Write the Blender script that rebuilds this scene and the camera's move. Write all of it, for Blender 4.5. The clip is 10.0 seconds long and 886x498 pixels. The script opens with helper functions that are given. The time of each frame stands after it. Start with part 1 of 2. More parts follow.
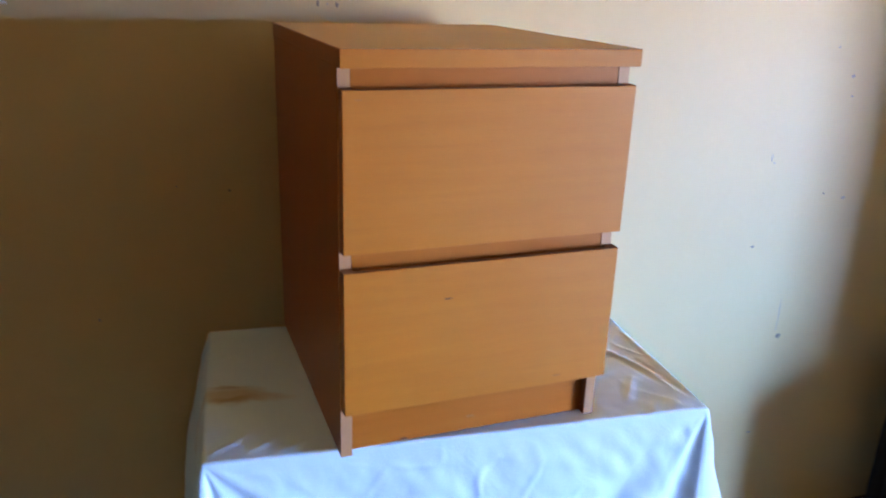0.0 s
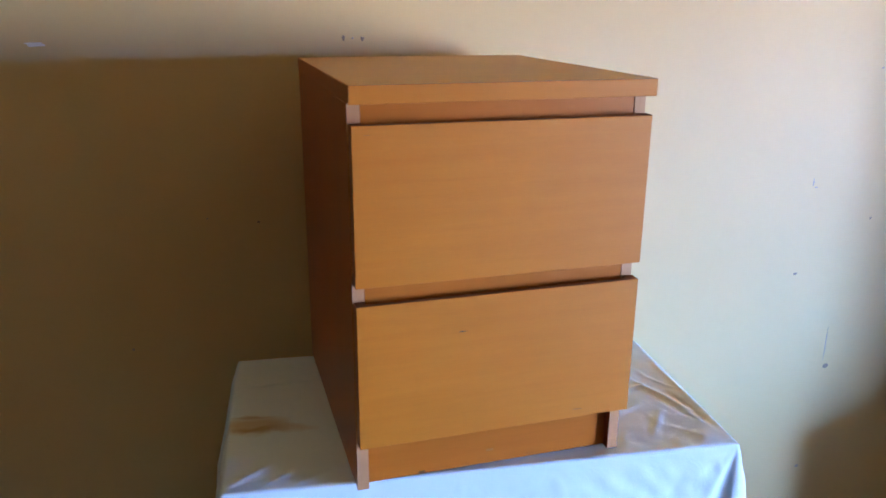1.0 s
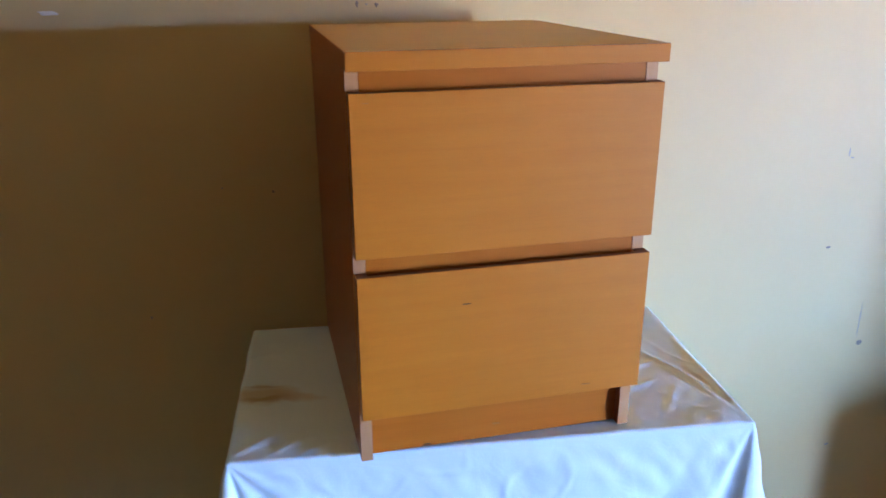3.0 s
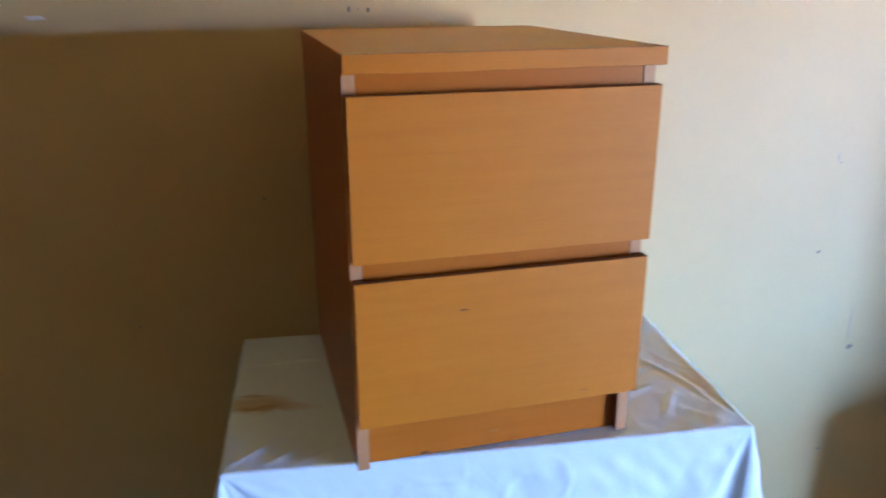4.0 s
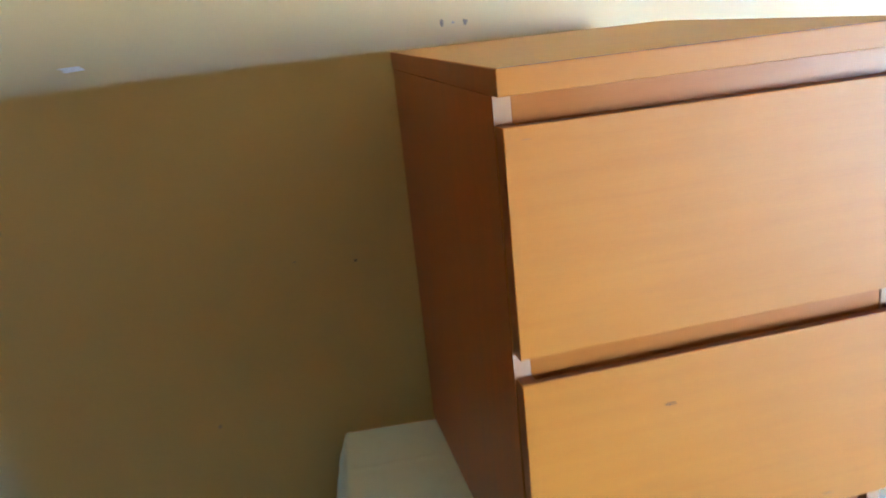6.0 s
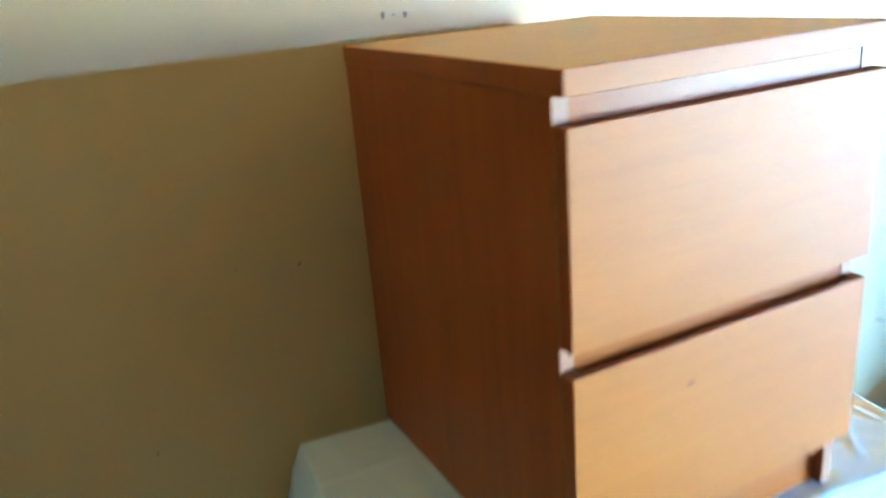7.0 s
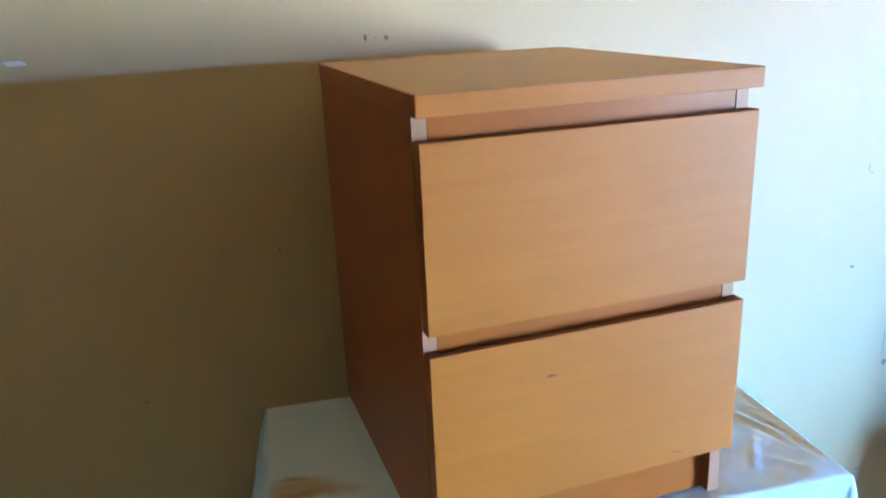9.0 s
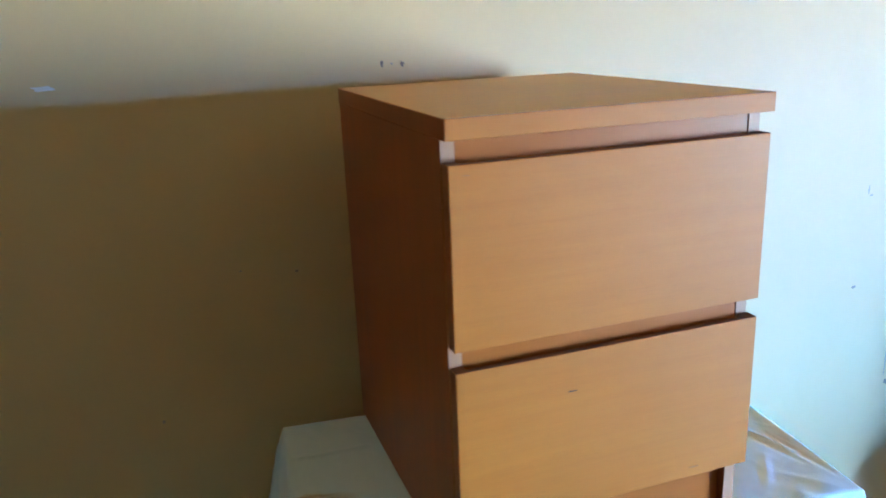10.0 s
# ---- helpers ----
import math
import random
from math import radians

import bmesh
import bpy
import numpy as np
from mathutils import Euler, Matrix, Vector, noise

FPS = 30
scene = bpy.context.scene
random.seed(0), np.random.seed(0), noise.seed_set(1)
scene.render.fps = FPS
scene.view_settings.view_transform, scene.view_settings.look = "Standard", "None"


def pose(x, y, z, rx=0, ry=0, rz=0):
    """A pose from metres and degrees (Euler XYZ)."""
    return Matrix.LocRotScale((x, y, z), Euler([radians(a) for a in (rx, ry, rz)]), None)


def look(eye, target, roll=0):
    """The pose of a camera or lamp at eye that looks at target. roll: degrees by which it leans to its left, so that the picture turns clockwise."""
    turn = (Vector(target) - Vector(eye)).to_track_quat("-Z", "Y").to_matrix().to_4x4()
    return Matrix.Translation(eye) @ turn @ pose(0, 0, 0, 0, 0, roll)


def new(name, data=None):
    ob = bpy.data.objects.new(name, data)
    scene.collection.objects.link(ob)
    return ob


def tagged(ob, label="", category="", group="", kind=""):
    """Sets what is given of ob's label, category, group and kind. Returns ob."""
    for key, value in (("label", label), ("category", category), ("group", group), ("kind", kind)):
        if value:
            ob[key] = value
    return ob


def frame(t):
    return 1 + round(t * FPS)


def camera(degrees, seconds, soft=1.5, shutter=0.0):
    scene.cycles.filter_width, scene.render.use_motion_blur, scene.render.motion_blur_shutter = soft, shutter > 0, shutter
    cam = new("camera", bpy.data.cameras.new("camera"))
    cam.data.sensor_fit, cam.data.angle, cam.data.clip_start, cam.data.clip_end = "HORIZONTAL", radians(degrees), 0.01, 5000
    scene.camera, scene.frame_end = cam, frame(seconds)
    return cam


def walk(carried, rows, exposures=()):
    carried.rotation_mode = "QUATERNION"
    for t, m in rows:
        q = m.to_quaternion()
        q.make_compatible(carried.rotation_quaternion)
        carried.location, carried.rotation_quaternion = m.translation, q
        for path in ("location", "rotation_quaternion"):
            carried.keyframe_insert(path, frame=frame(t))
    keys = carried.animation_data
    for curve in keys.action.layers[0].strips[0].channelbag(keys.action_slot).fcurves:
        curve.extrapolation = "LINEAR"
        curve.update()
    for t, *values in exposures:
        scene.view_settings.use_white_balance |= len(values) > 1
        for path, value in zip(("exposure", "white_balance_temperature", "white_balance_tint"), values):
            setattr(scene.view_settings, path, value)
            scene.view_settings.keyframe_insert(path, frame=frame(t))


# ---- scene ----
cam = camera(59.3, 10.0, 1.6, 1.0)
PATH = [
    (0, (-0.209, -0.884, 1.379), (0.472, 0.878, 0.721), 2.0),
    (0.5, (-0.199, -0.889, 1.381), (0.419, 0.91, 0.766), 0.8),
    (1, (-0.158, -0.895, 1.391), (0.397, 0.929, 0.787), 0.4),
    (1.5, (-0.114, -0.892, 1.388), (0.386, 0.944, 0.773), -1.2),
    (2, (-0.1, -0.896, 1.391), (0.349, 0.953, 0.775), -1.6),
    (2.5, (-0.103, -0.902, 1.388), (0.318, 0.943, 0.741), -1.1),
    (3.8, (-0.115, -0.866, 1.382), (0.396, 0.94, 0.691), 1.0),
    (4, (-0.12, -0.877, 1.378), (0.368, 0.949, 0.723), -0.2),
    (4.5, (-0.142, -0.85, 1.378), (0.253, 0.986, 0.691), -2.5),
    (5, (-0.178, -0.827, 1.378), (0.226, 1.037, 0.777), -5.1),
    (5.5, (-0.193, -0.718, 1.364), (0.212, 1.111, 0.663), -4.4),
    (5.7, (-0.176, -0.663, 1.347), (0.174, 1.218, 0.765), -5.9),
    (6.8, (-0.272, -0.491, 1.365), (0.448, 1.258, 0.716), -5.8),
    (7, (-0.363, -0.502, 1.376), (0.469, 1.192, 0.713), -4.8),
    (7.5, (-0.464, -0.509, 1.376), (0.572, 1.024, 0.616), 0.9),
    (8, (-0.425, -0.547, 1.384), (0.521, 1.063, 0.667), 0.4),
    (8.5, (-0.299, -0.633, 1.387), (0.458, 1.089, 0.707), -0.2),
    (9, (-0.215, -0.705, 1.387), (0.39, 1.099, 0.769), -2.5),
    (9.5, (-0.211, -0.705, 1.387), (0.383, 1.112, 0.798), -2.7),
    (10, (-0.256, -0.719, 1.391), (0.372, 1.095, 0.831), -2.4),
]
EXPOSURES = [(0.0, -0.64, 6000, 19), (1.0, -0.65, 6000, 21), (2.5, -0.71, 6150, 19), (4.5, -0.66, 6200, 18), (5.5, -0.23, 5800, 9), (7.0, 0.38, 5050, -6), (7.5, 0.29, 4750, -9), (8.0, 0.17, 4850, -8), (8.5, -0.01, 4950, -2), (9.0, -0.22, 5000, 5), (10.0, -0.33, 5000, 3)]
walk(cam, [(t, look(eye, target, roll)) for t, eye, target, roll in PATH], EXPOSURES)

# world, window light, exposure
world = bpy.data.worlds.new("sky")
scene.world = world
world.use_nodes = True
wn = world.node_tree
sky = wn.nodes.new("ShaderNodeTexSky")
sky.sky_type, sky.sun_disc = "NISHITA", False
sky.sun_elevation, sky.sun_rotation = radians(50), radians(60)
wn.links.new(sky.outputs[0], wn.nodes["Background"].inputs[0])
wn.nodes["Background"].inputs[1].default_value = 0.05

# room: the back wall's face is y = BACK, the wide window is in the right-hand wall, near the front
FLOOR, CEIL, LEFT, RIGHT, FRONT, BACK = -0.10, 2.50, -1.4, 4.3, -4.9, 0.552
WIN_Y0, WIN_Y1, WIN_Z0, WIN_Z1 = -3.95, -2.15, 0.08, 1.42
TABLE_Z = 0.75


def area(name, place, target, size_x, size_y, watts, colour, spread=180):
    lamp = bpy.data.lights.new(name, "AREA")
    lamp.shape, lamp.size, lamp.size_y = "RECTANGLE", size_x, size_y
    lamp.energy, lamp.color, lamp.spread = watts, colour, radians(spread)
    ob = new(name, lamp)
    ob.matrix_world = look(place, target)
    return ob


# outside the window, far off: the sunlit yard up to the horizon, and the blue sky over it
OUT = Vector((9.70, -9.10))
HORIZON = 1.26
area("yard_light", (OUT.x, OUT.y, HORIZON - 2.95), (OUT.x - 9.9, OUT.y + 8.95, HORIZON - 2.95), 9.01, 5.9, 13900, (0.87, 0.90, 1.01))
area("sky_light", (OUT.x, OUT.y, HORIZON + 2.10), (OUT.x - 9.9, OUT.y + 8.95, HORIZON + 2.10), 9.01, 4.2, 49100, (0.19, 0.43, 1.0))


# ---- materials ----
def material(name):
    m = bpy.data.materials.new(name)
    m.use_nodes = True
    t = m.node_tree
    return m, t, t.nodes["Principled BSDF"]


def node(t, kind, **inputs):
    n = t.nodes.new("ShaderNode" + kind)
    for key, value in inputs.items():
        n.inputs[key.replace("_", " ")].default_value = value
    return n


def coords(t, scale=(1, 1, 1), kind="Object"):
    c = t.nodes.new("ShaderNodeTexCoord")
    m = node(t, "Mapping", Scale=scale)
    t.links.new(c.outputs[kind], m.inputs[0])
    return m.outputs[0]


def ramp(t, source, stops):
    r = t.nodes.new("ShaderNodeValToRGB")
    e = r.color_ramp.elements
    while len(e) < len(stops):
        e.new(0.5)
    for i, (at, colour) in enumerate(stops):
        e[i].position, e[i].color = at, (*colour, 1)
    t.links.new(source, r.inputs[0])
    return r.outputs[0]


def mix(t, factor, a, b, blend="MIX"):
    n = t.nodes.new("ShaderNodeMix")
    n.data_type, n.blend_type = "RGBA", blend
    for socket, value in ((n.inputs[0], factor), (n.inputs[6], a), (n.inputs[7], b)):
        if isinstance(value, bpy.types.NodeSocket):
            t.links.new(value, socket)
        elif isinstance(value, tuple):
            socket.default_value = (*value, 1)
        else:
            socket.default_value = value
    return n.outputs[2]


def bump(t, shader, height, strength, distance):
    b = node(t, "Bump", Strength=strength, Distance=distance)
    t.links.new(height, b.inputs["Height"])
    t.links.new(b.outputs[0], shader.inputs["Normal"])


def wood(name, grain, dark, mid, pale, rough=0.58, ior=1.55, relief=0.05):
    """Oiled beech veneer; grain: scale along x, y, z (small along the fibres)."""
    m, t, s = material(name)
    big = node(t, "TexNoise", Scale=1.0, Detail=5.0, Roughness=0.55, Distortion=0.25)
    t.links.new(coords(t, tuple(g * 7 for g in grain)), big.inputs["Vector"])
    fine = node(t, "TexNoise", Scale=1.0, Detail=3.0, Roughness=0.6)
    t.links.new(coords(t, tuple(g * 55 for g in grain)), fine.inputs["Vector"])
    cloud = node(t, "TexNoise", Scale=2.6, Detail=2.0)
    t.links.new(coords(t, (1, 1, 1)), cloud.inputs["Vector"])
    base = ramp(t, big.outputs[0], ((0.28, dark), (0.5, mid), (0.75, pale)))
    lines = ramp(t, fine.outputs[0], ((0.28, (0.90, 0.87, 0.83)), (0.50, (1, 1, 1)), (0.75, (1.02, 1.02, 1.02))))
    tint = ramp(t, cloud.outputs[0], ((0.3, (0.90, 0.87, 0.84)), (0.7, (1.05, 1.05, 1.06))))
    out = mix(t, 0.40, base, lines, "MULTIPLY")
    out = mix(t, 0.8, out, tint, "MULTIPLY")
    t.links.new(out, s.inputs["Base Color"])
    r = node(t, "MapRange")
    r.inputs["To Min"].default_value, r.inputs["To Max"].default_value = rough - 0.03, rough + 0.03
    t.links.new(big.outputs[0], r.inputs["Value"])
    t.links.new(r.outputs[0], s.inputs["Roughness"])
    s.inputs["IOR"].default_value = ior
    s.inputs["Specular Tint"].default_value = (0.97, 1.0, 0.60, 1)
    bump(t, s, fine.outputs[0], relief, 0.0004)
    return m


BEECH = ((0.438, 0.128, 0.004), (0.463, 0.139, 0.005), (0.488, 0.150, 0.006))
# the same beech for the sides, darkened and reddened to hold their shade
SHADED_BEECH = ((0.255, 0.052, 0.005), (0.31, 0.067, 0.007), (0.355, 0.081, 0.009))
front_wood = wood("beech_front", (0.5, 8, 8), *BEECH, 0.53, 1.47)
shaded_side_wood = wood("beech_shaded_side", (8, 8, 0.5), *SHADED_BEECH, 0.32, 1.42, 0.0)
# chest top: light and the wall's sheen painted in as a golden tone
lit_top_wood = wood("beech_lit_top", (0.5, 8, 8), (0.50, 0.235, 0.022), (0.54, 0.258, 0.027), (0.58, 0.280, 0.032), 0.42)
edge_wood = wood("beech_edge", (6, 6, 1), (0.42, 0.200, 0.085), (0.46, 0.225, 0.10), (0.50, 0.25, 0.115), 0.5)
# drawer top edges: shade of the upward faces is put into this colour
shaded_edge = wood("beech_shaded_edge", (0.5, 8, 8), (0.17, 0.060, 0.022), (0.20, 0.072, 0.027), (0.23, 0.083, 0.031), 0.7, 1.35)
# rails and plinth: redder beech, with recess shade darkening the colour
shaded_recess_wood = wood("beech_shaded_recess", (0.5, 8, 8), (0.37, 0.097, 0.006), (0.40, 0.107, 0.008), (0.43, 0.119, 0.010), 0.40, 1.42)
inner_wood = wood("beech_inner", (0.5, 8, 8), (0.30, 0.10, 0.03), (0.34, 0.12, 0.035), (0.38, 0.14, 0.04), 0.45)


def paint(name, colour, rough=0.6, mottling=0.05):
    m, t, s = material(name)
    big = node(t, "TexNoise", Scale=1.7, Detail=6.0, Roughness=0.6)
    t.links.new(coords(t), big.inputs["Vector"])
    small = node(t, "TexNoise", Scale=160.0, Detail=3.0)
    t.links.new(coords(t), small.inputs["Vector"])
    low = tuple(c * (1 - mottling) for c in colour)
    high = tuple(min(1, c * (1 + mottling)) for c in colour)
    t.links.new(ramp(t, big.outputs[0], ((0.3, low), (0.7, high))), s.inputs["Base Color"])
    s.inputs["Roughness"].default_value = rough
    bump(t, s, small.outputs[0], 0.12, 0.001)
    return m


wall_paint = paint("cream_wall_paint", (0.67, 0.505, 0.222), 0.55, 0.035)
south_paint = paint("tan_wall_paint", (0.50, 0.275, 0.091), 0.6, 0.05)
ceiling_paint = paint("ceiling_paint", (0.87, 0.585, 0.25), 0.8)
west_wall_wood = wood("unseen_wall_wood", (8, 8, 0.5), (0.062, 0.029, 0.012), (0.082, 0.039, 0.016), (0.102, 0.050, 0.022), 0.7, 1.4)
frame_paint = paint("window_frame_paint", (0.78, 0.77, 0.74), 0.4)
floor_wood = wood("floor_boards", (0.6, 7, 7), (0.065, 0.038, 0.020), (0.085, 0.051, 0.028), (0.105, 0.064, 0.036), 0.26, 1.5)
dark_wood = wood("black_brown_veneer", (8, 8, 0.5), (0.011, 0.008, 0.009), (0.014, 0.010, 0.012), (0.018, 0.014, 0.015), 0.6, 1.35)
mark_dark = paint("dark_mark", (0.28, 0.22, 0.15), 0.8)
mark_soft = paint("faint_mark", (0.42, 0.36, 0.27), 0.8)
mark_white = paint("filler_mark", (0.84, 0.82, 0.76), 0.8)
scratch_tone = paint("scratch_tone", (0.10, 0.04, 0.015), 0.7)
seam_tone = paint("glue_line", (0.20, 0.085, 0.025), 0.7)
scuff_tone = paint("scuff_tone", (0.34, 0.12, 0.022), 0.6)
metal, _t, _s = material("steel")
_s.inputs["Metallic"].default_value, _s.inputs["Roughness"].default_value = 1.0, 0.3
_s.inputs["Base Color"].default_value = (0.55, 0.54, 0.52, 1)
glass, _t, _s = material("window_glass")
_s.inputs["Transmission Weight"].default_value, _s.inputs["Roughness"].default_value = 1.0, 0.0
_s.inputs["IOR"].default_value = 1.45


def spot(t, at, size, turn, wobble):
    """A soft mask, 1 inside an uneven ellipse about a place on the cloth, in metres."""
    m = node(t, "Mapping", Location=at, Rotation=(0, 0, radians(turn)), Scale=size)
    m.vector_type = "TEXTURE"
    t.links.new(wobble, m.inputs[0])
    d = t.nodes.new("ShaderNodeVectorMath")
    d.operation = "LENGTH"
    t.links.new(m.outputs[0], d.inputs[0])
    return d.outputs["Value"]


def cloth_material():
    m, t, s = material("white_cotton_cloth")
    place = coords(t)
    n = node(t, "TexNoise", Scale=22.0, Detail=4.0)
    t.links.new(place, n.inputs["Vector"])
    sub = t.nodes.new("ShaderNodeVectorMath")
    sub.operation = "MULTIPLY_ADD"
    t.links.new(n.outputs["Color"], sub.inputs[0])
    sub.inputs[1].default_value = (0.035, 0.035, 0)
    t.links.new(place, sub.inputs[2])
    flat = t.nodes.new("ShaderNodeVectorMath")
    flat.operation = "MULTIPLY"
    t.links.new(sub.outputs[0], flat.inputs[0])
    flat.inputs[1].default_value = (1, 1, 0)
    big = node(t, "TexNoise", Scale=5.0, Detail=4.0)
    t.links.new(place, big.inputs["Vector"])
    out = ramp(t, big.outputs[0], ((0.3, (0.67, 0.83, 0.88)), (0.7, (0.71, 0.87, 0.91))))
    for at, size, turn, tone, power in STAINS:
        d = spot(t, (at[0] + 0.0175, at[1] + 0.0175, 0), (*size, 1), turn, flat.outputs[0])
        f = ramp(t, d, ((0.35, (power,) * 3), (1.0, (0, 0, 0))))
        out = mix(t, f, out, tone)
    t.links.new(out, s.inputs["Base Color"])
    s.inputs["Roughness"].default_value = 0.75
    s.inputs["Sheen Weight"].default_value = 0.15
    crumple = node(t, "TexNoise", Scale=14.0, Detail=5.0, Roughness=0.5, Distortion=0.8)
    t.links.new(place, crumple.inputs["Vector"])
    bump(t, s, crumple.outputs[0], 0.22, 0.006)
    return m


# stains on the table cloth: place, half sizes, turn, colour, strength
STAINS = (
    ((-0.125, 0.236), (0.065, 0.036), -12, (0.50, 0.38, 0.13), 0.75),
    ((-0.120, 0.220), (0.050, 0.012), -10, (0.36, 0.24, 0.07), 0.72),
    ((-0.128, 0.262), (0.040, 0.006), -14, (0.36, 0.26, 0.09), 0.62),
    ((-0.075, 0.215), (0.055, 0.016), -20, (0.52, 0.40, 0.24), 0.45),
    ((0.572, 0.110), (0.014, 0.075), 4, (0.55, 0.38, 0.22), 0.38),
    ((0.560, 0.200), (0.012, 0.040), 4, (0.60, 0.45, 0.30), 0.22),
)
cloth_white = cloth_material()


# ---- mesh helpers ----
def shape(name, bm, mat, smooth=False):
    me = bpy.data.meshes.new(name)
    bm.normal_update()
    bm.to_mesh(me)
    bm.free()
    me.materials.append(mat)
    if smooth:
        for p in me.polygons:
            p.use_smooth = True
    return me


def part(name, bm, mat, parent=None, label="", smooth=False):
    ob = new(name, shape(name, bm, mat, smooth))
    if parent is not None:
        ob.parent = parent
    return tagged(ob, label)


def box(x0, x1, y0, y1, z0, z1, bevel=0.0, segments=2):
    bm = bmesh.new()
    bmesh.ops.create_cube(bm, size=1)
    for v in bm.verts:
        v.co = Vector(((x0 + x1) / 2 + v.co.x * (x1 - x0), (y0 + y1) / 2 + v.co.y * (y1 - y0), (z0 + z1) / 2 + v.co.z * (z1 - z0)))
    if bevel:
        bmesh.ops.bevel(bm, geom=bm.edges[:], offset=bevel, segments=segments, affect="EDGES", profile=0.5)
    return bm


def join(*meshes):
    whole = bmesh.new()
    for b in meshes:
        me = bpy.data.meshes.new("piece")
        b.to_mesh(me)
        b.free()
        whole.from_mesh(me)
        bpy.data.meshes.remove(me)
    return whole


def empty(name, place, label="", category="", group=""):
    ob = new(name)
    ob.location = place
    return tagged(ob, label, category, group)


def structure(name, bm, mat, label=""):
    return tagged(part(name, bm, mat), label, kind="structure")


# ---- the room ----
T = 0.15
structure("floor", box(LEFT - T, RIGHT + T, FRONT - T, BACK + T, FLOOR - T, FLOOR), floor_wood, "brown wooden floor of the room")
structure("ceiling", box(LEFT - T, RIGHT + T, FRONT - T, BACK + T, CEIL, CEIL + T), ceiling_paint, "plain tan painted ceiling")
structure("wall_north", box(LEFT - T, RIGHT + T, BACK, BACK + T, FLOOR, CEIL), wall_paint, "cream painted wall with nail holes and small scuffs")
# west wall is unseen: nearness and dark tone chosen to limit bounce light
structure("wall_west", box(LEFT - T, LEFT, FRONT, BACK, FLOOR, CEIL), west_wall_wood, "unseen brown wall, set close to limit bounce light")
structure("wall_south", box(LEFT - T, RIGHT + T, FRONT - T, FRONT, FLOOR, CEIL), south_paint, "plain tan painted wall")
structure("wall_east", join(
    box(RIGHT, RIGHT + T, FRONT, WIN_Y0, FLOOR, CEIL), box(RIGHT, RIGHT + T, WIN_Y1, BACK, FLOOR, CEIL),
    box(RIGHT, RIGHT + T, WIN_Y0, WIN_Y1, FLOOR, WIN_Z0), box(RIGHT, RIGHT + T, WIN_Y0, WIN_Y1, WIN_Z1, CEIL)),
    south_paint, "tan painted wall with a wide window opening")



def glazing(name, y0, y1, z0, z1, label):
    """A painted frame with two panes, in an opening of the right-hand wall."""
    ob = tagged(empty(name, (RIGHT + 0.08, (y0 + y1) / 2, z0)), label, kind="structure")
    hw, wh, fw = (y1 - y0) / 2, z1 - z0, 0.03
    part("window_frame", join(
        box(-0.03, 0.03, -hw, hw, 0, fw), box(-0.03, 0.03, -hw, hw, wh - fw, wh), box(-0.03, 0.03, -hw, -hw + fw, fw, wh - fw),
        box(-0.03, 0.03, hw - fw, hw, fw, wh - fw), box(-0.03, 0.03, -0.02, 0.02, fw, wh - fw)), frame_paint, ob)
    for a, b in ((-hw + fw, -0.02), (0.02, hw - fw)):
        pane = part("pane", box(-0.003, 0.003, a, b, fw, wh - fw), glass, ob)
        pane.visible_shadow = False


glazing("window_1", WIN_Y0, WIN_Y1, WIN_Z0, WIN_Z1, "wide glazed opening with two clear panes")


def blotch(name, at, size, normal_axis, mat, label, category, seed, parent=None):
    """A small uneven scab, a fraction of a millimetre proud of the surface."""
    rnd = random.Random(seed)
    bm = bmesh.new()
    n = 12
    rim = []
    for k in range(n):
        a = 2 * math.pi * k / n
        r = 1 + rnd.uniform(-0.3, 0.3)
        rim.append((math.cos(a) * size[0] / 2 * r, math.sin(a) * size[1] / 2 * r))
    low = [bm.verts.new((x, 0.0, z)) for x, z in rim]
    high = [bm.verts.new((x * 0.7, -0.0008, z * 0.7)) for x, z in rim]
    bm.faces.new(high)
    for k in range(n):
        bm.faces.new((low[k], low[(k + 1) % n], high[(k + 1) % n], high[k]))
    bmesh.ops.recalc_face_normals(bm, faces=bm.faces[:])
    ob = part(name, bm, mat, parent)
    ob.location = at
    return ob if parent else tagged(ob, label, category)


# ---- chest of two drawers ----
def loft(stations, bevel=0.0):
    """A bar through outlines in y and z, given at several places along x; bevel rounds the edges of its y = 0 face."""
    bm = bmesh.new()
    rings = [[bm.verts.new((x, y, z)) for y, z in outline] for x, outline in stations]
    n = len(rings[0])
    for a, b in zip(rings, rings[1:]):
        for k in range(n):
            q = (k + 1) % n
            bm.faces.new((a[k], a[q], b[q], b[k]))
    bm.faces.new(rings[0])
    bm.faces.new(rings[-1])
    bmesh.ops.recalc_face_normals(bm, faces=bm.faces[:])
    if bevel:
        rim = [e for e in bm.edges if all(abs(v.co.y) < 1e-6 for v in e.verts) and e.calc_face_angle(0) > 0.1]
        bmesh.ops.bevel(bm, geom=rim, offset=bevel, segments=2, affect="EDGES", profile=0.5)
    return bm


def hollowed(w, z1, depth):
    """Places along a drawer's top edge and how deep its milled finger hollow is there, with rounded ends."""
    ends = ((0.0, 0.0), (0.016, 0.0), (0.018, 0.45), (0.021, 0.80), (0.026, 1.0))
    left = [(x, z1 - depth * f) for x, f in ends]
    return left + [(w - x, z) for x, z in reversed(left)]


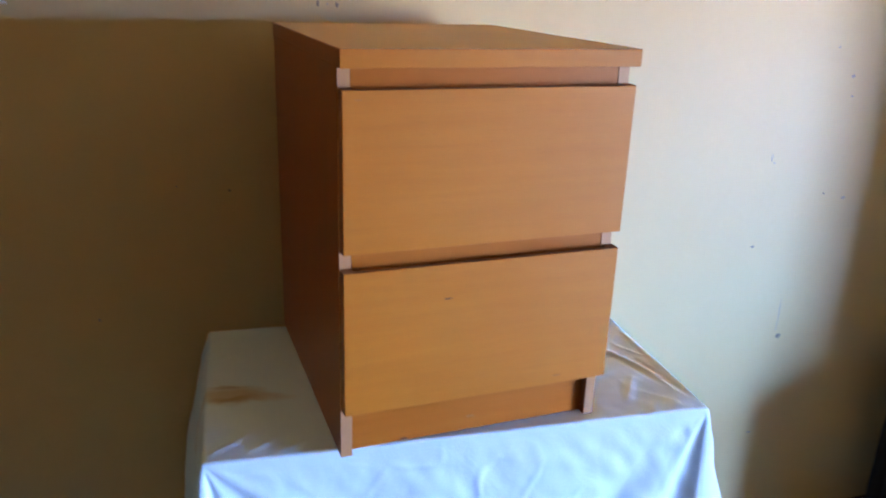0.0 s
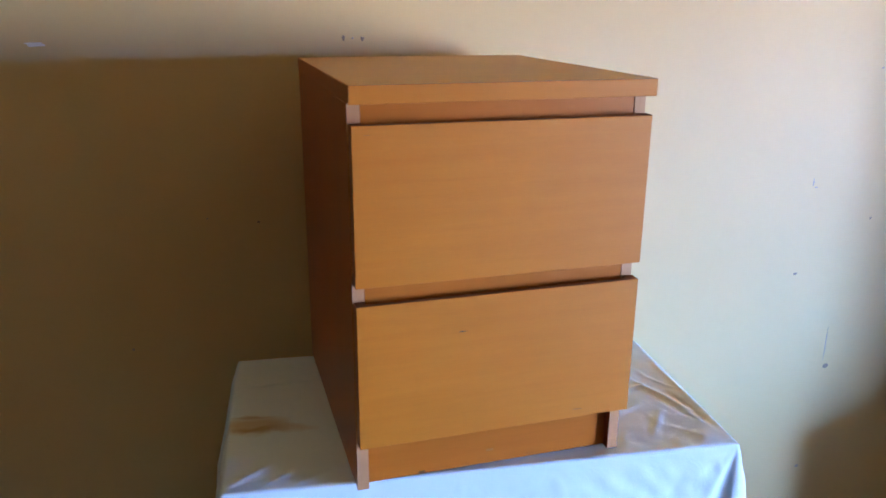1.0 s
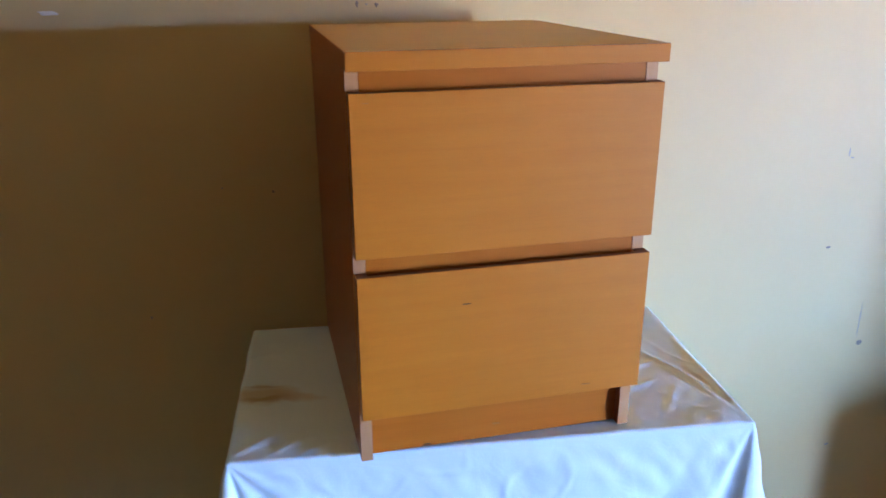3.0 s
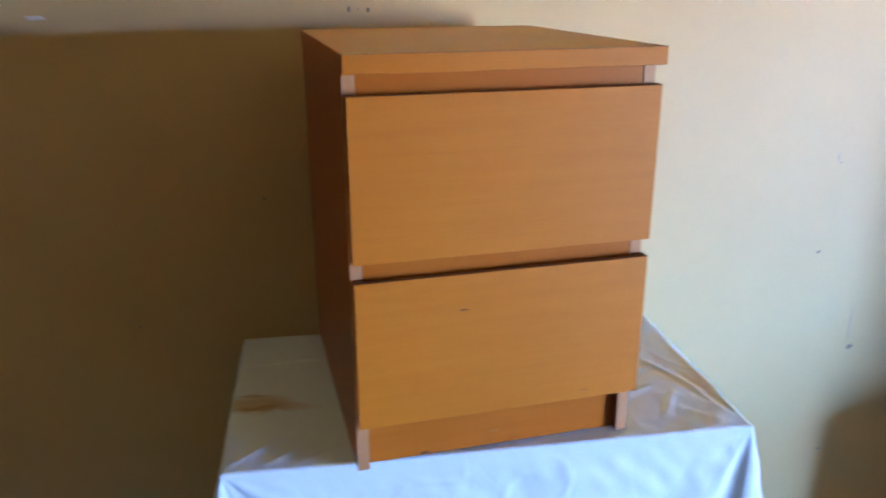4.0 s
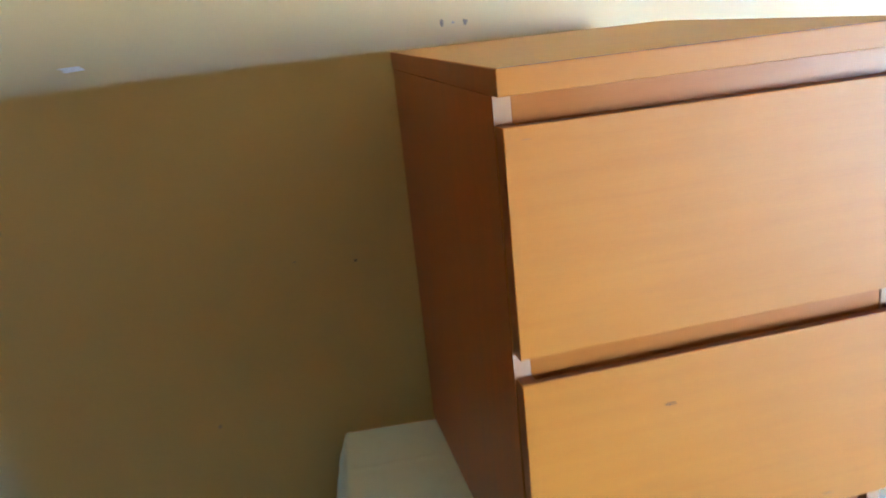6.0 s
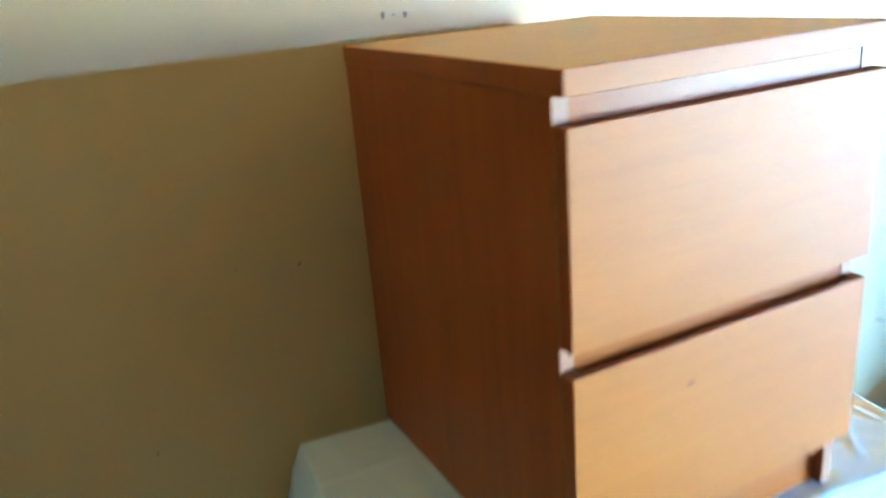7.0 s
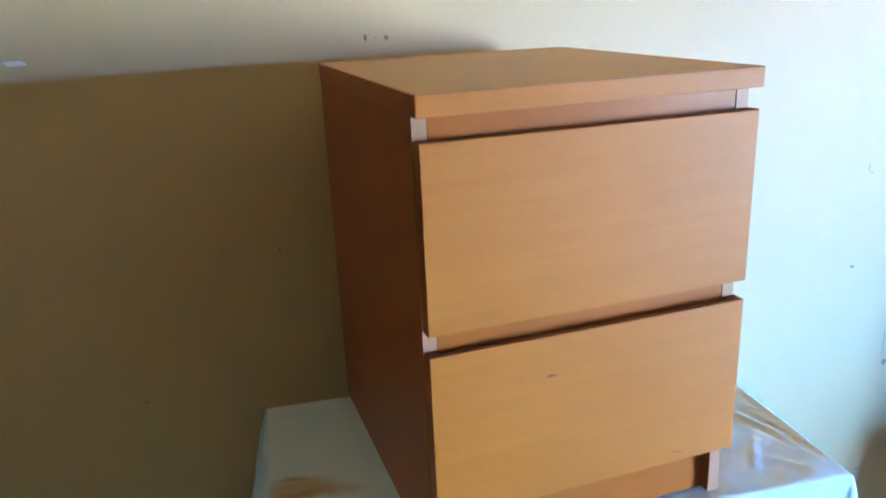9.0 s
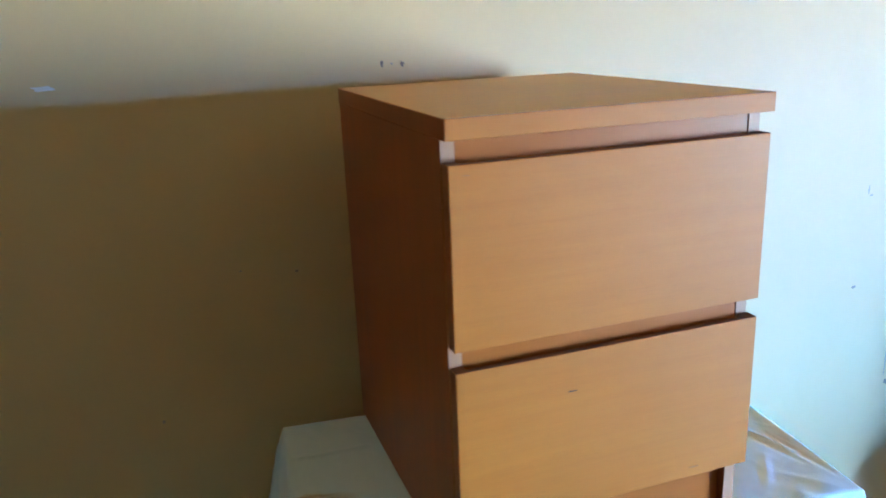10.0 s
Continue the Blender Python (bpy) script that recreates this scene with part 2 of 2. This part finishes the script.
def chest(place):
    ob = empty("chest_of_drawers", place, "orange beech veneer chest with two closed drawers on a tablecloth", "chest of drawers")
    w, d, h, side, front = 0.40, 0.48, 0.55, 0.016, 0.018
    top = part("top", box(-0.0005, w + 0.002, 0, d, h - 0.0225, h - 0.0004, 0.0008), front_wood, ob)
    part("edge_band", box(-0.0008, -0.0004, 0.0010, d - 0.001, h - 0.0218, h - 0.0010), shaded_side_wood, top, "side edge, its shade put into a darker reddish colour")
    part("veneer", box(0.0004, w + 0.0011, 0.0014, d - 0.0009, h - 0.0006, h, 0.0001), lit_top_wood, top, "top veneer, paler and golden for light and wall sheen")
    part("seam", box(0.0006, w + 0.0010, 0.0002, 0.0012, h - 0.0005, h + 0.0002), seam_tone, top, "thin dark glue line along the front edge")
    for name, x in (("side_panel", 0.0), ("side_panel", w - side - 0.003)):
        p = part(name, box(x, x + side, front + 0.0006, d - 0.002, 0, h - 0.0229, 0.0006), shaded_side_wood, ob)
        part("edge_band", box(x + 0.0002, x + side - 0.0002, front + 0.0001, front + 0.0007, 0.0003, h - 0.0231), edge_wood, p, "pale pinkish unfinished front edge")
    part("back_panel", box(side, w - side, d - 0.010, d - 0.004, 0.03, h - 0.024), inner_wood, ob)
    plinth = part("plinth", box(side + 0.0005, w - side - 0.0035, 0.030, 0.046, 0.002, 0.085, 0.0006), shaded_recess_wood, ob)
    blotch("chip", (0.095, 0.0299, 0.0050), (0.013, 0.004), "y", scratch_tone, "", "", 90, plinth)
    blotch("chip", (0.197, 0.0299, 0.0235), (0.013, 0.004), "y", scuff_tone, "", "", 91, plinth)
    for z0, z1 in ((0.074, 0.2765), (0.301, 0.503)):
        # the top edge is flat at the front and slopes back as a milled finger hollow
        drawer = part("drawer_front", loft([(min(max(x, 0.0015), w - 0.0015), ((0, z0), (0, z1), (0.008, z1), (front, zb), (front, z0))) for x, zb in hollowed(w, z1, 0.014)], 0.0008), front_wood, ob)
        part("edge_band", loft([(min(max(x, 0.0019), w - 0.0019), ((0.0011, z1 + 0.0004), (0.008, z1 + 0.0004), (front - 0.0004, zb + 0.0005), (front - 0.0004, zb - 0.001), (0.008, z1 - 0.001), (0.0011, z1 - 0.001))) for x, zb in hollowed(w, z1, 0.014)]), shaded_edge, drawer, "hollowed top edge, mauve-brown with its shade in the colour")
        part("edge_band", box(0.0012, 0.0016, 0.0010, front - 0.0006, z0 + 0.001, z1 - 0.001), shaded_side_wood, drawer, "side edge, its shade put into a darker reddish colour")
        part("drawer_box", join(
            box(side + 0.006, w - side - 0.006, front, front + 0.003, z0 + 0.015, z1 - 0.03),
            box(side + 0.006, side + 0.018, front + 0.003, d - 0.04, z0 + 0.015, z1 - 0.03),
            box(w - side - 0.018, w - side - 0.006, front + 0.003, d - 0.04, z0 + 0.015, z1 - 0.03),
            box(side + 0.018, w - side - 0.018, d - 0.052, d - 0.04, z0 + 0.015, z1 - 0.03),
            box(side + 0.018, w - side - 0.018, front + 0.003, d - 0.052, z0 + 0.015, z0 + 0.021)), inner_wood, drawer)
        # the rail behind the grip gap above this drawer
        top_z = z1 + 0.05 if z1 < 0.4 else h - 0.0232
        part("rail", box(side + 0.0002, w - side - 0.0034, front + 0.0010, front + 0.018, z1 - 0.020, top_z, 0.0004), shaded_recess_wood, ob)
    return ob


chest((0, 0, TABLE_Z))

# ---- table under the cloth ----
TURN_T = radians(-6.2)
TC, TS = math.cos(TURN_T), math.sin(TURN_T)
TAB_W, TAB_D, CORNER = 0.768, 0.424, Vector((-0.181, 0.060))


def on_table(u, v):
    """From the table's own axes (u along its front, v back) to the room."""
    return CORNER.x + u * TC - v * TS, CORNER.y + u * TS + v * TC


side_table = empty("side_table", (*on_table(0, 0), FLOOR), "small wooden side table under a white cloth", "table")
side_table.rotation_euler = (0, 0, TURN_T)
TH = TABLE_Z - 0.006 - FLOOR
part("tabletop", box(0.003, TAB_W - 0.003, 0.003, TAB_D - 0.003, TH - 0.025, TH, 0.002), floor_wood, side_table)
for u in (0.02, TAB_W - 0.06):
    for v in (0.02, TAB_D - 0.06):
        part("leg", box(u, u + 0.04, v, v + 0.04, 0, TH - 0.0255, 0.003), floor_wood, side_table)


def ridge(x, y, a, b, width, height):
    """The height that a straight fold from a to b adds at (x, y)."""
    dx, dy = b[0] - a[0], b[1] - a[1]
    k = max(0.0, min(1.0, ((x - a[0]) * dx + (y - a[1]) * dy) / (dx * dx + dy * dy)))
    d2 = (x - a[0] - k * dx) ** 2 + (y - a[1] - k * dy) ** 2
    return height * math.exp(-d2 / width ** 2) * (0.35 + 0.65 * math.sin(math.pi * min(1, max(0, k * 0.9 + 0.05))))


FOLDS = (
    ((-0.165, 0.372), (-0.002, 0.362), 0.004, 0.0034),
    ((-0.165, 0.080), (-0.110, 0.115), 0.006, 0.0017),
    ((-0.120, 0.068), (-0.060, 0.098), 0.005, 0.0016),
    ((-0.075, 0.060), (-0.030, 0.075), 0.005, 0.0013),
    ((0.604, 0.250), (0.590, 0.030), 0.005, 0.0030),
    ((0.566, 0.150), (0.582, 0.015), 0.006, -0.0030),
    ((0.520, 0.230), (0.572, 0.085), 0.005, 0.0040),
    ((0.535, 0.170), (0.560, 0.060), 0.005, -0.0020),
    ((0.440, 0.165), (0.540, 0.185), 0.006, 0.0030),
    ((0.425, 0.100), (0.500, 0.125), 0.006, 0.0022),
    ((0.470, 0.030), (0.520, 0.095), 0.007, 0.0018),
    ((0.300, -0.002), (0.292, 0.040), 0.004, 0.0025),
    ((0.372, -0.004), (0.390, 0.036), 0.004, 0.0030),
)


def crumple(a, b, seed):
    """Thin sharp creases, 0 to 1, that wander over the cloth."""
    n = noise.noise(Vector((a, b, seed))) + 0.35 * noise.noise(Vector((a * 2.3, b * 2.3, seed + 7)))
    return max(0.0, 1 - abs(n) / 0.13) * max(0.0, min(1.0, 0.5 + 1.6 * noise.noise(Vector((a * 0.5, b * 0.5, seed + 3)))))


def cloth_top(x, y):
    h = sum(ridge(x, y, *f) for f in FOLDS)
    h += (0.0020 if x > 0.4 else 0.0007) * crumple(x * 9 + y * 4, y * 6 - x * 3, 2.0)
    h += 0.0016 * noise.noise(Vector((x * 14, y * 14, 1.0))) + 0.0008 * noise.noise(Vector((x * 40, y * 40, 4.0)))
    # pressed flat where the chest stands
    near = max(0.0, min(1.0, max(-x, x - 0.40, -y + 0.016) / 0.02))
    return h * near - 0.0012 * (1 - near)


def skirt(edge, s, length, d):
    """How far the hanging cloth stands out from the table's edge, s along it, d below it."""
    out = 0.0015 + 0.04 * d
    a, b = math.atan2(s, d + 1e-6), math.atan2(length - s, d + 1e-6)
    for phi, width, amount in ((0.02, 0.10, 0.15), (0.22, 0.09, -0.05), (0.40, 0.10, 0.03), (0.66, 0.14, -0.06), (0.92, 0.12, 0.04), (1.15, 0.12, -0.02)):
        out += d * amount * (math.exp(-((a - phi) / width) ** 2) + 0.55 * math.exp(-((b - phi * 1.2) / (width * 1.1)) ** 2))
    if edge == 3:
        out = 0.8 * out + 0.03 * d + 0.011 * (1 - math.exp(-d / 0.045))
    inside = min(1, s / 0.06, (length - s) / 0.06)
    out += 0.06 * d * noise.noise(Vector((s * 7 + edge * 7.3, d * 1.2, edge * 3.1))) * inside
    out += (0.07 if edge == 0 else 0.16) * d * max(0, noise.noise(Vector((s * 16 + d * 5 + edge * 2.7, d * 2.0, edge * 9.1))) - 0.15) * inside
    out += 0.0022 * crumple(s * 9 - d * 5, d * 8 + s * 3, 11.0 + edge) * min(1, d / 0.03)
    out += 0.0022 * noise.noise(Vector((s * 34 - d * 12, d * 26, edge * 5.0))) * min(1, d / 0.05)
    return out


def table_cloth():
    def steps(length, count):
        return [0, 0.0016, 0.004] + [length * k / count for k in range(2, count - 1)] + [length - 0.004, length - 0.0016, length]

    us, vs, rows = steps(TAB_W, 240), steps(TAB_D, 132), 72
    nu, nv = len(us) - 1, len(vs) - 1
    bm = bmesh.new()
    grid = {}
    for i, u in enumerate(us):
        for j, v in enumerate(vs):
            x, y = on_table(u, v)
            edge = min(u, TAB_W - u, v, TAB_D - v)
            fade = min(1, 0.25 + edge / 0.012)
            grid[i, j] = bm.verts.new((x, y, TABLE_Z + cloth_top(x, y) * fade - (0.0012 if edge < 0.001 else 0.0003 if edge < 0.002 else 0)))
    for i in range(nu):
        for j in range(nv):
            bm.faces.new((grid[i, j], grid[i + 1, j], grid[i + 1, j + 1], grid[i, j + 1]))
    ring = [(i, 0, 0) for i in range(nu)] + [(nu, j, 1) for j in range(nv)] + [(i, nv, 2) for i in range(nu, 0, -1)] + [(0, j, 3) for j in range(nv, 0, -1)]
    normals = ((0, -1), (1, 0), (0, 1), (-1, 0))
    loops = [[grid[i, j] for i, j, e in ring]]
    for r in range(1, rows + 1):
        d = 0.0012 + 0.44 * (r / rows) ** 1.7
        loop = []
        for i, j, e in ring:
            u, v = us[i], vs[j]
            length = (TAB_W, TAB_D, TAB_W, TAB_D)[e]
            s = (u, v, TAB_W - u, TAB_D - v)[e]
            n = Vector(normals[e]) + (Vector(normals[e - 1]) if s == 0 else Vector((0, 0)))
            o = max(skirt(e, s, length, d), -0.002)
            if e == 2:
                o = min(o, 0.02)
            x, y = on_table(u + n.x * o, v + n.y * o)
            loop.append(bm.verts.new((x, min(y, BACK - 0.006), grid[i, j].co.z - d)))
        loops.append(loop)
    for a, b in zip(loops, loops[1:]):
        for k in range(len(ring)):
            q = (k + 1) % len(ring)
            bm.faces.new((a[k], b[k], b[q], a[q]))
    bmesh.ops.recalc_face_normals(bm, faces=bm.faces[:])
    ob = part("tablecloth", bm, cloth_white, None, smooth=True)
    tagged(ob, "pale bluish-white cotton cloth with brown stains, draped over a table", "tablecloth")


table_cloth()


# ---- black cabinet by the wall, and unseen blockers added to shade the corner ----
def black_cabinet(place):
    ob = empty("cabinet", place, "low black cabinet with a raised rounded back beside the cream wall", "cabinet")
    w, d, h = 0.75, 0.42, 0.54
    part("body", box(0.07, w, 0.012, d, 0.02, h, 0.018, 4), dark_wood, ob)
    part("backboard", box(0.06, w, d + 0.0005, d + 0.04, 0.0, 0.635, 0.018, 4), dark_wood, ob)
    part("base", box(0.09, w - 0.03, 0.04, d - 0.03, 0, 0.0195), dark_wood, ob)
    for x0, x1, knob in ((0.09, w / 2 - 0.002, w / 2 - 0.05), (w / 2 + 0.002, w - 0.02, w / 2 + 0.05)):
        door = part("door", box(x0, x1, 0, 0.0118, 0.05, h - 0.03, 0.003), dark_wood, ob)
        bm = bmesh.new()
        bmesh.ops.create_uvsphere(bm, u_segments=14, v_segments=8, radius=0.012, matrix=Matrix.Translation((knob, -0.012, h - 0.12)))
        part("handle", bm, metal, door, "round steel knob", True)
    return ob


# tall panels out of view, put here only to shade the wall corner
def shade_panels(place):
    ob = empty("shade_panels", place, "tall dark panels, unseen, added to shade the wall corner", "screen")
    for x, y, turn in ((0.0, 0.0, 4), (0.265, 0.020, -6)):
        leaf = part("panel", box(0, 0.26, 0, 0.025, 0.0, 1.75, 0.004), dark_wood, ob)
        leaf.location, leaf.rotation_euler = (x, y, 0), (0, 0, radians(turn))
    return ob


# unseen low blocker, added for the wide soft shade low on the wall
def bench(place):
    ob = empty("bench", place, "low dark bench-like blocker, unseen, added to shade the lower wall", "bench")
    part("seat", box(0, 0.62, 0, 0.40, 0.78, 0.81, 0.004), dark_wood, ob)
    part("front_panel", box(0.01, 0.61, 0.01, 0.03, 0.0, 0.7795), dark_wood, ob)
    for x in (0.01, 0.59):
        part("side_panel", box(x, x + 0.02, 0.0305, 0.39, 0.0, 0.7795), dark_wood, ob)
    return ob


black_cabinet((1.59, BACK - 0.55, FLOOR))
bench((2.58, -1.08, FLOOR))
shade_panels((1.91, BACK - 0.595, FLOOR))


# ---- small marks ----
WALL_MARKS = (
    (0.091, 1.329, 0.005, 0.011, mark_dark), (0.108, 1.328, 0.004, 0.004, mark_soft), (0.126, 1.327, 0.006, 0.009, mark_dark),
    (-0.080, 0.996, 0.006, 0.005, mark_dark), (-0.171, 1.009, 0.004, 0.003, mark_soft), (-0.324, 0.765, 0.005, 0.005, mark_soft),
    (1.169, 0.774, 0.011, 0.007, mark_dark), (1.307, 0.511, 0.020, 0.016, mark_dark), (1.267, 0.224, 0.012, 0.008, mark_soft),
    (1.389, 1.188, 0.014, 0.009, mark_soft), (1.397, 1.140, 0.008, 0.006, mark_soft), (1.368, 0.898, 0.006, 0.006, mark_dark),
    (1.436, 0.883, 0.012, 0.008, mark_soft), (-0.650, 0.825, 0.012, 0.014, mark_soft), (1.328, 1.256, 0.007, 0.005, mark_soft), (1.183, 0.999, 0.004, 0.018, mark_soft), (1.192, 0.985, 0.009, 0.004, mark_soft),
)
for k, (x, z, w, h, mat) in enumerate(WALL_MARKS):
    blotch("nail_hole" if mat is mark_dark else "wall_scuff", (x, BACK, z), (w, h), "y", mat,
           "small dark hole chipped in the cream wall" if mat is mark_dark else "faint brownish scuff on the cream wall", "wall mark", k)
blotch("filler_smear", (-0.416, BACK, 1.321), (0.030, 0.008), "y", mark_white, "small white smear of filler on the cream wall", "wall mark", 50)
blotch("drip_mark", (1.296, BACK, 0.575), (0.003, 0.085), "y", mark_soft, "thin grey vertical drip line on the cream wall", "wall mark", 51)

# dents and scratches in the veneer, fixed to the room side of the fronts
for k, (x, z, w, h, mat) in enumerate(((0.143, 0.9785, 0.013, 0.0022, scratch_tone), (0.317, 0.837, 0.016, 0.0022, scuff_tone), (0.021, 1.242, 0.010, 0.0009, scuff_tone))):
    blotch("veneer_scratch", (x, 0.0002, z), (w, h), "y", mat, "short dark scratch in the orange beech drawer front", "scratch", 70 + k)
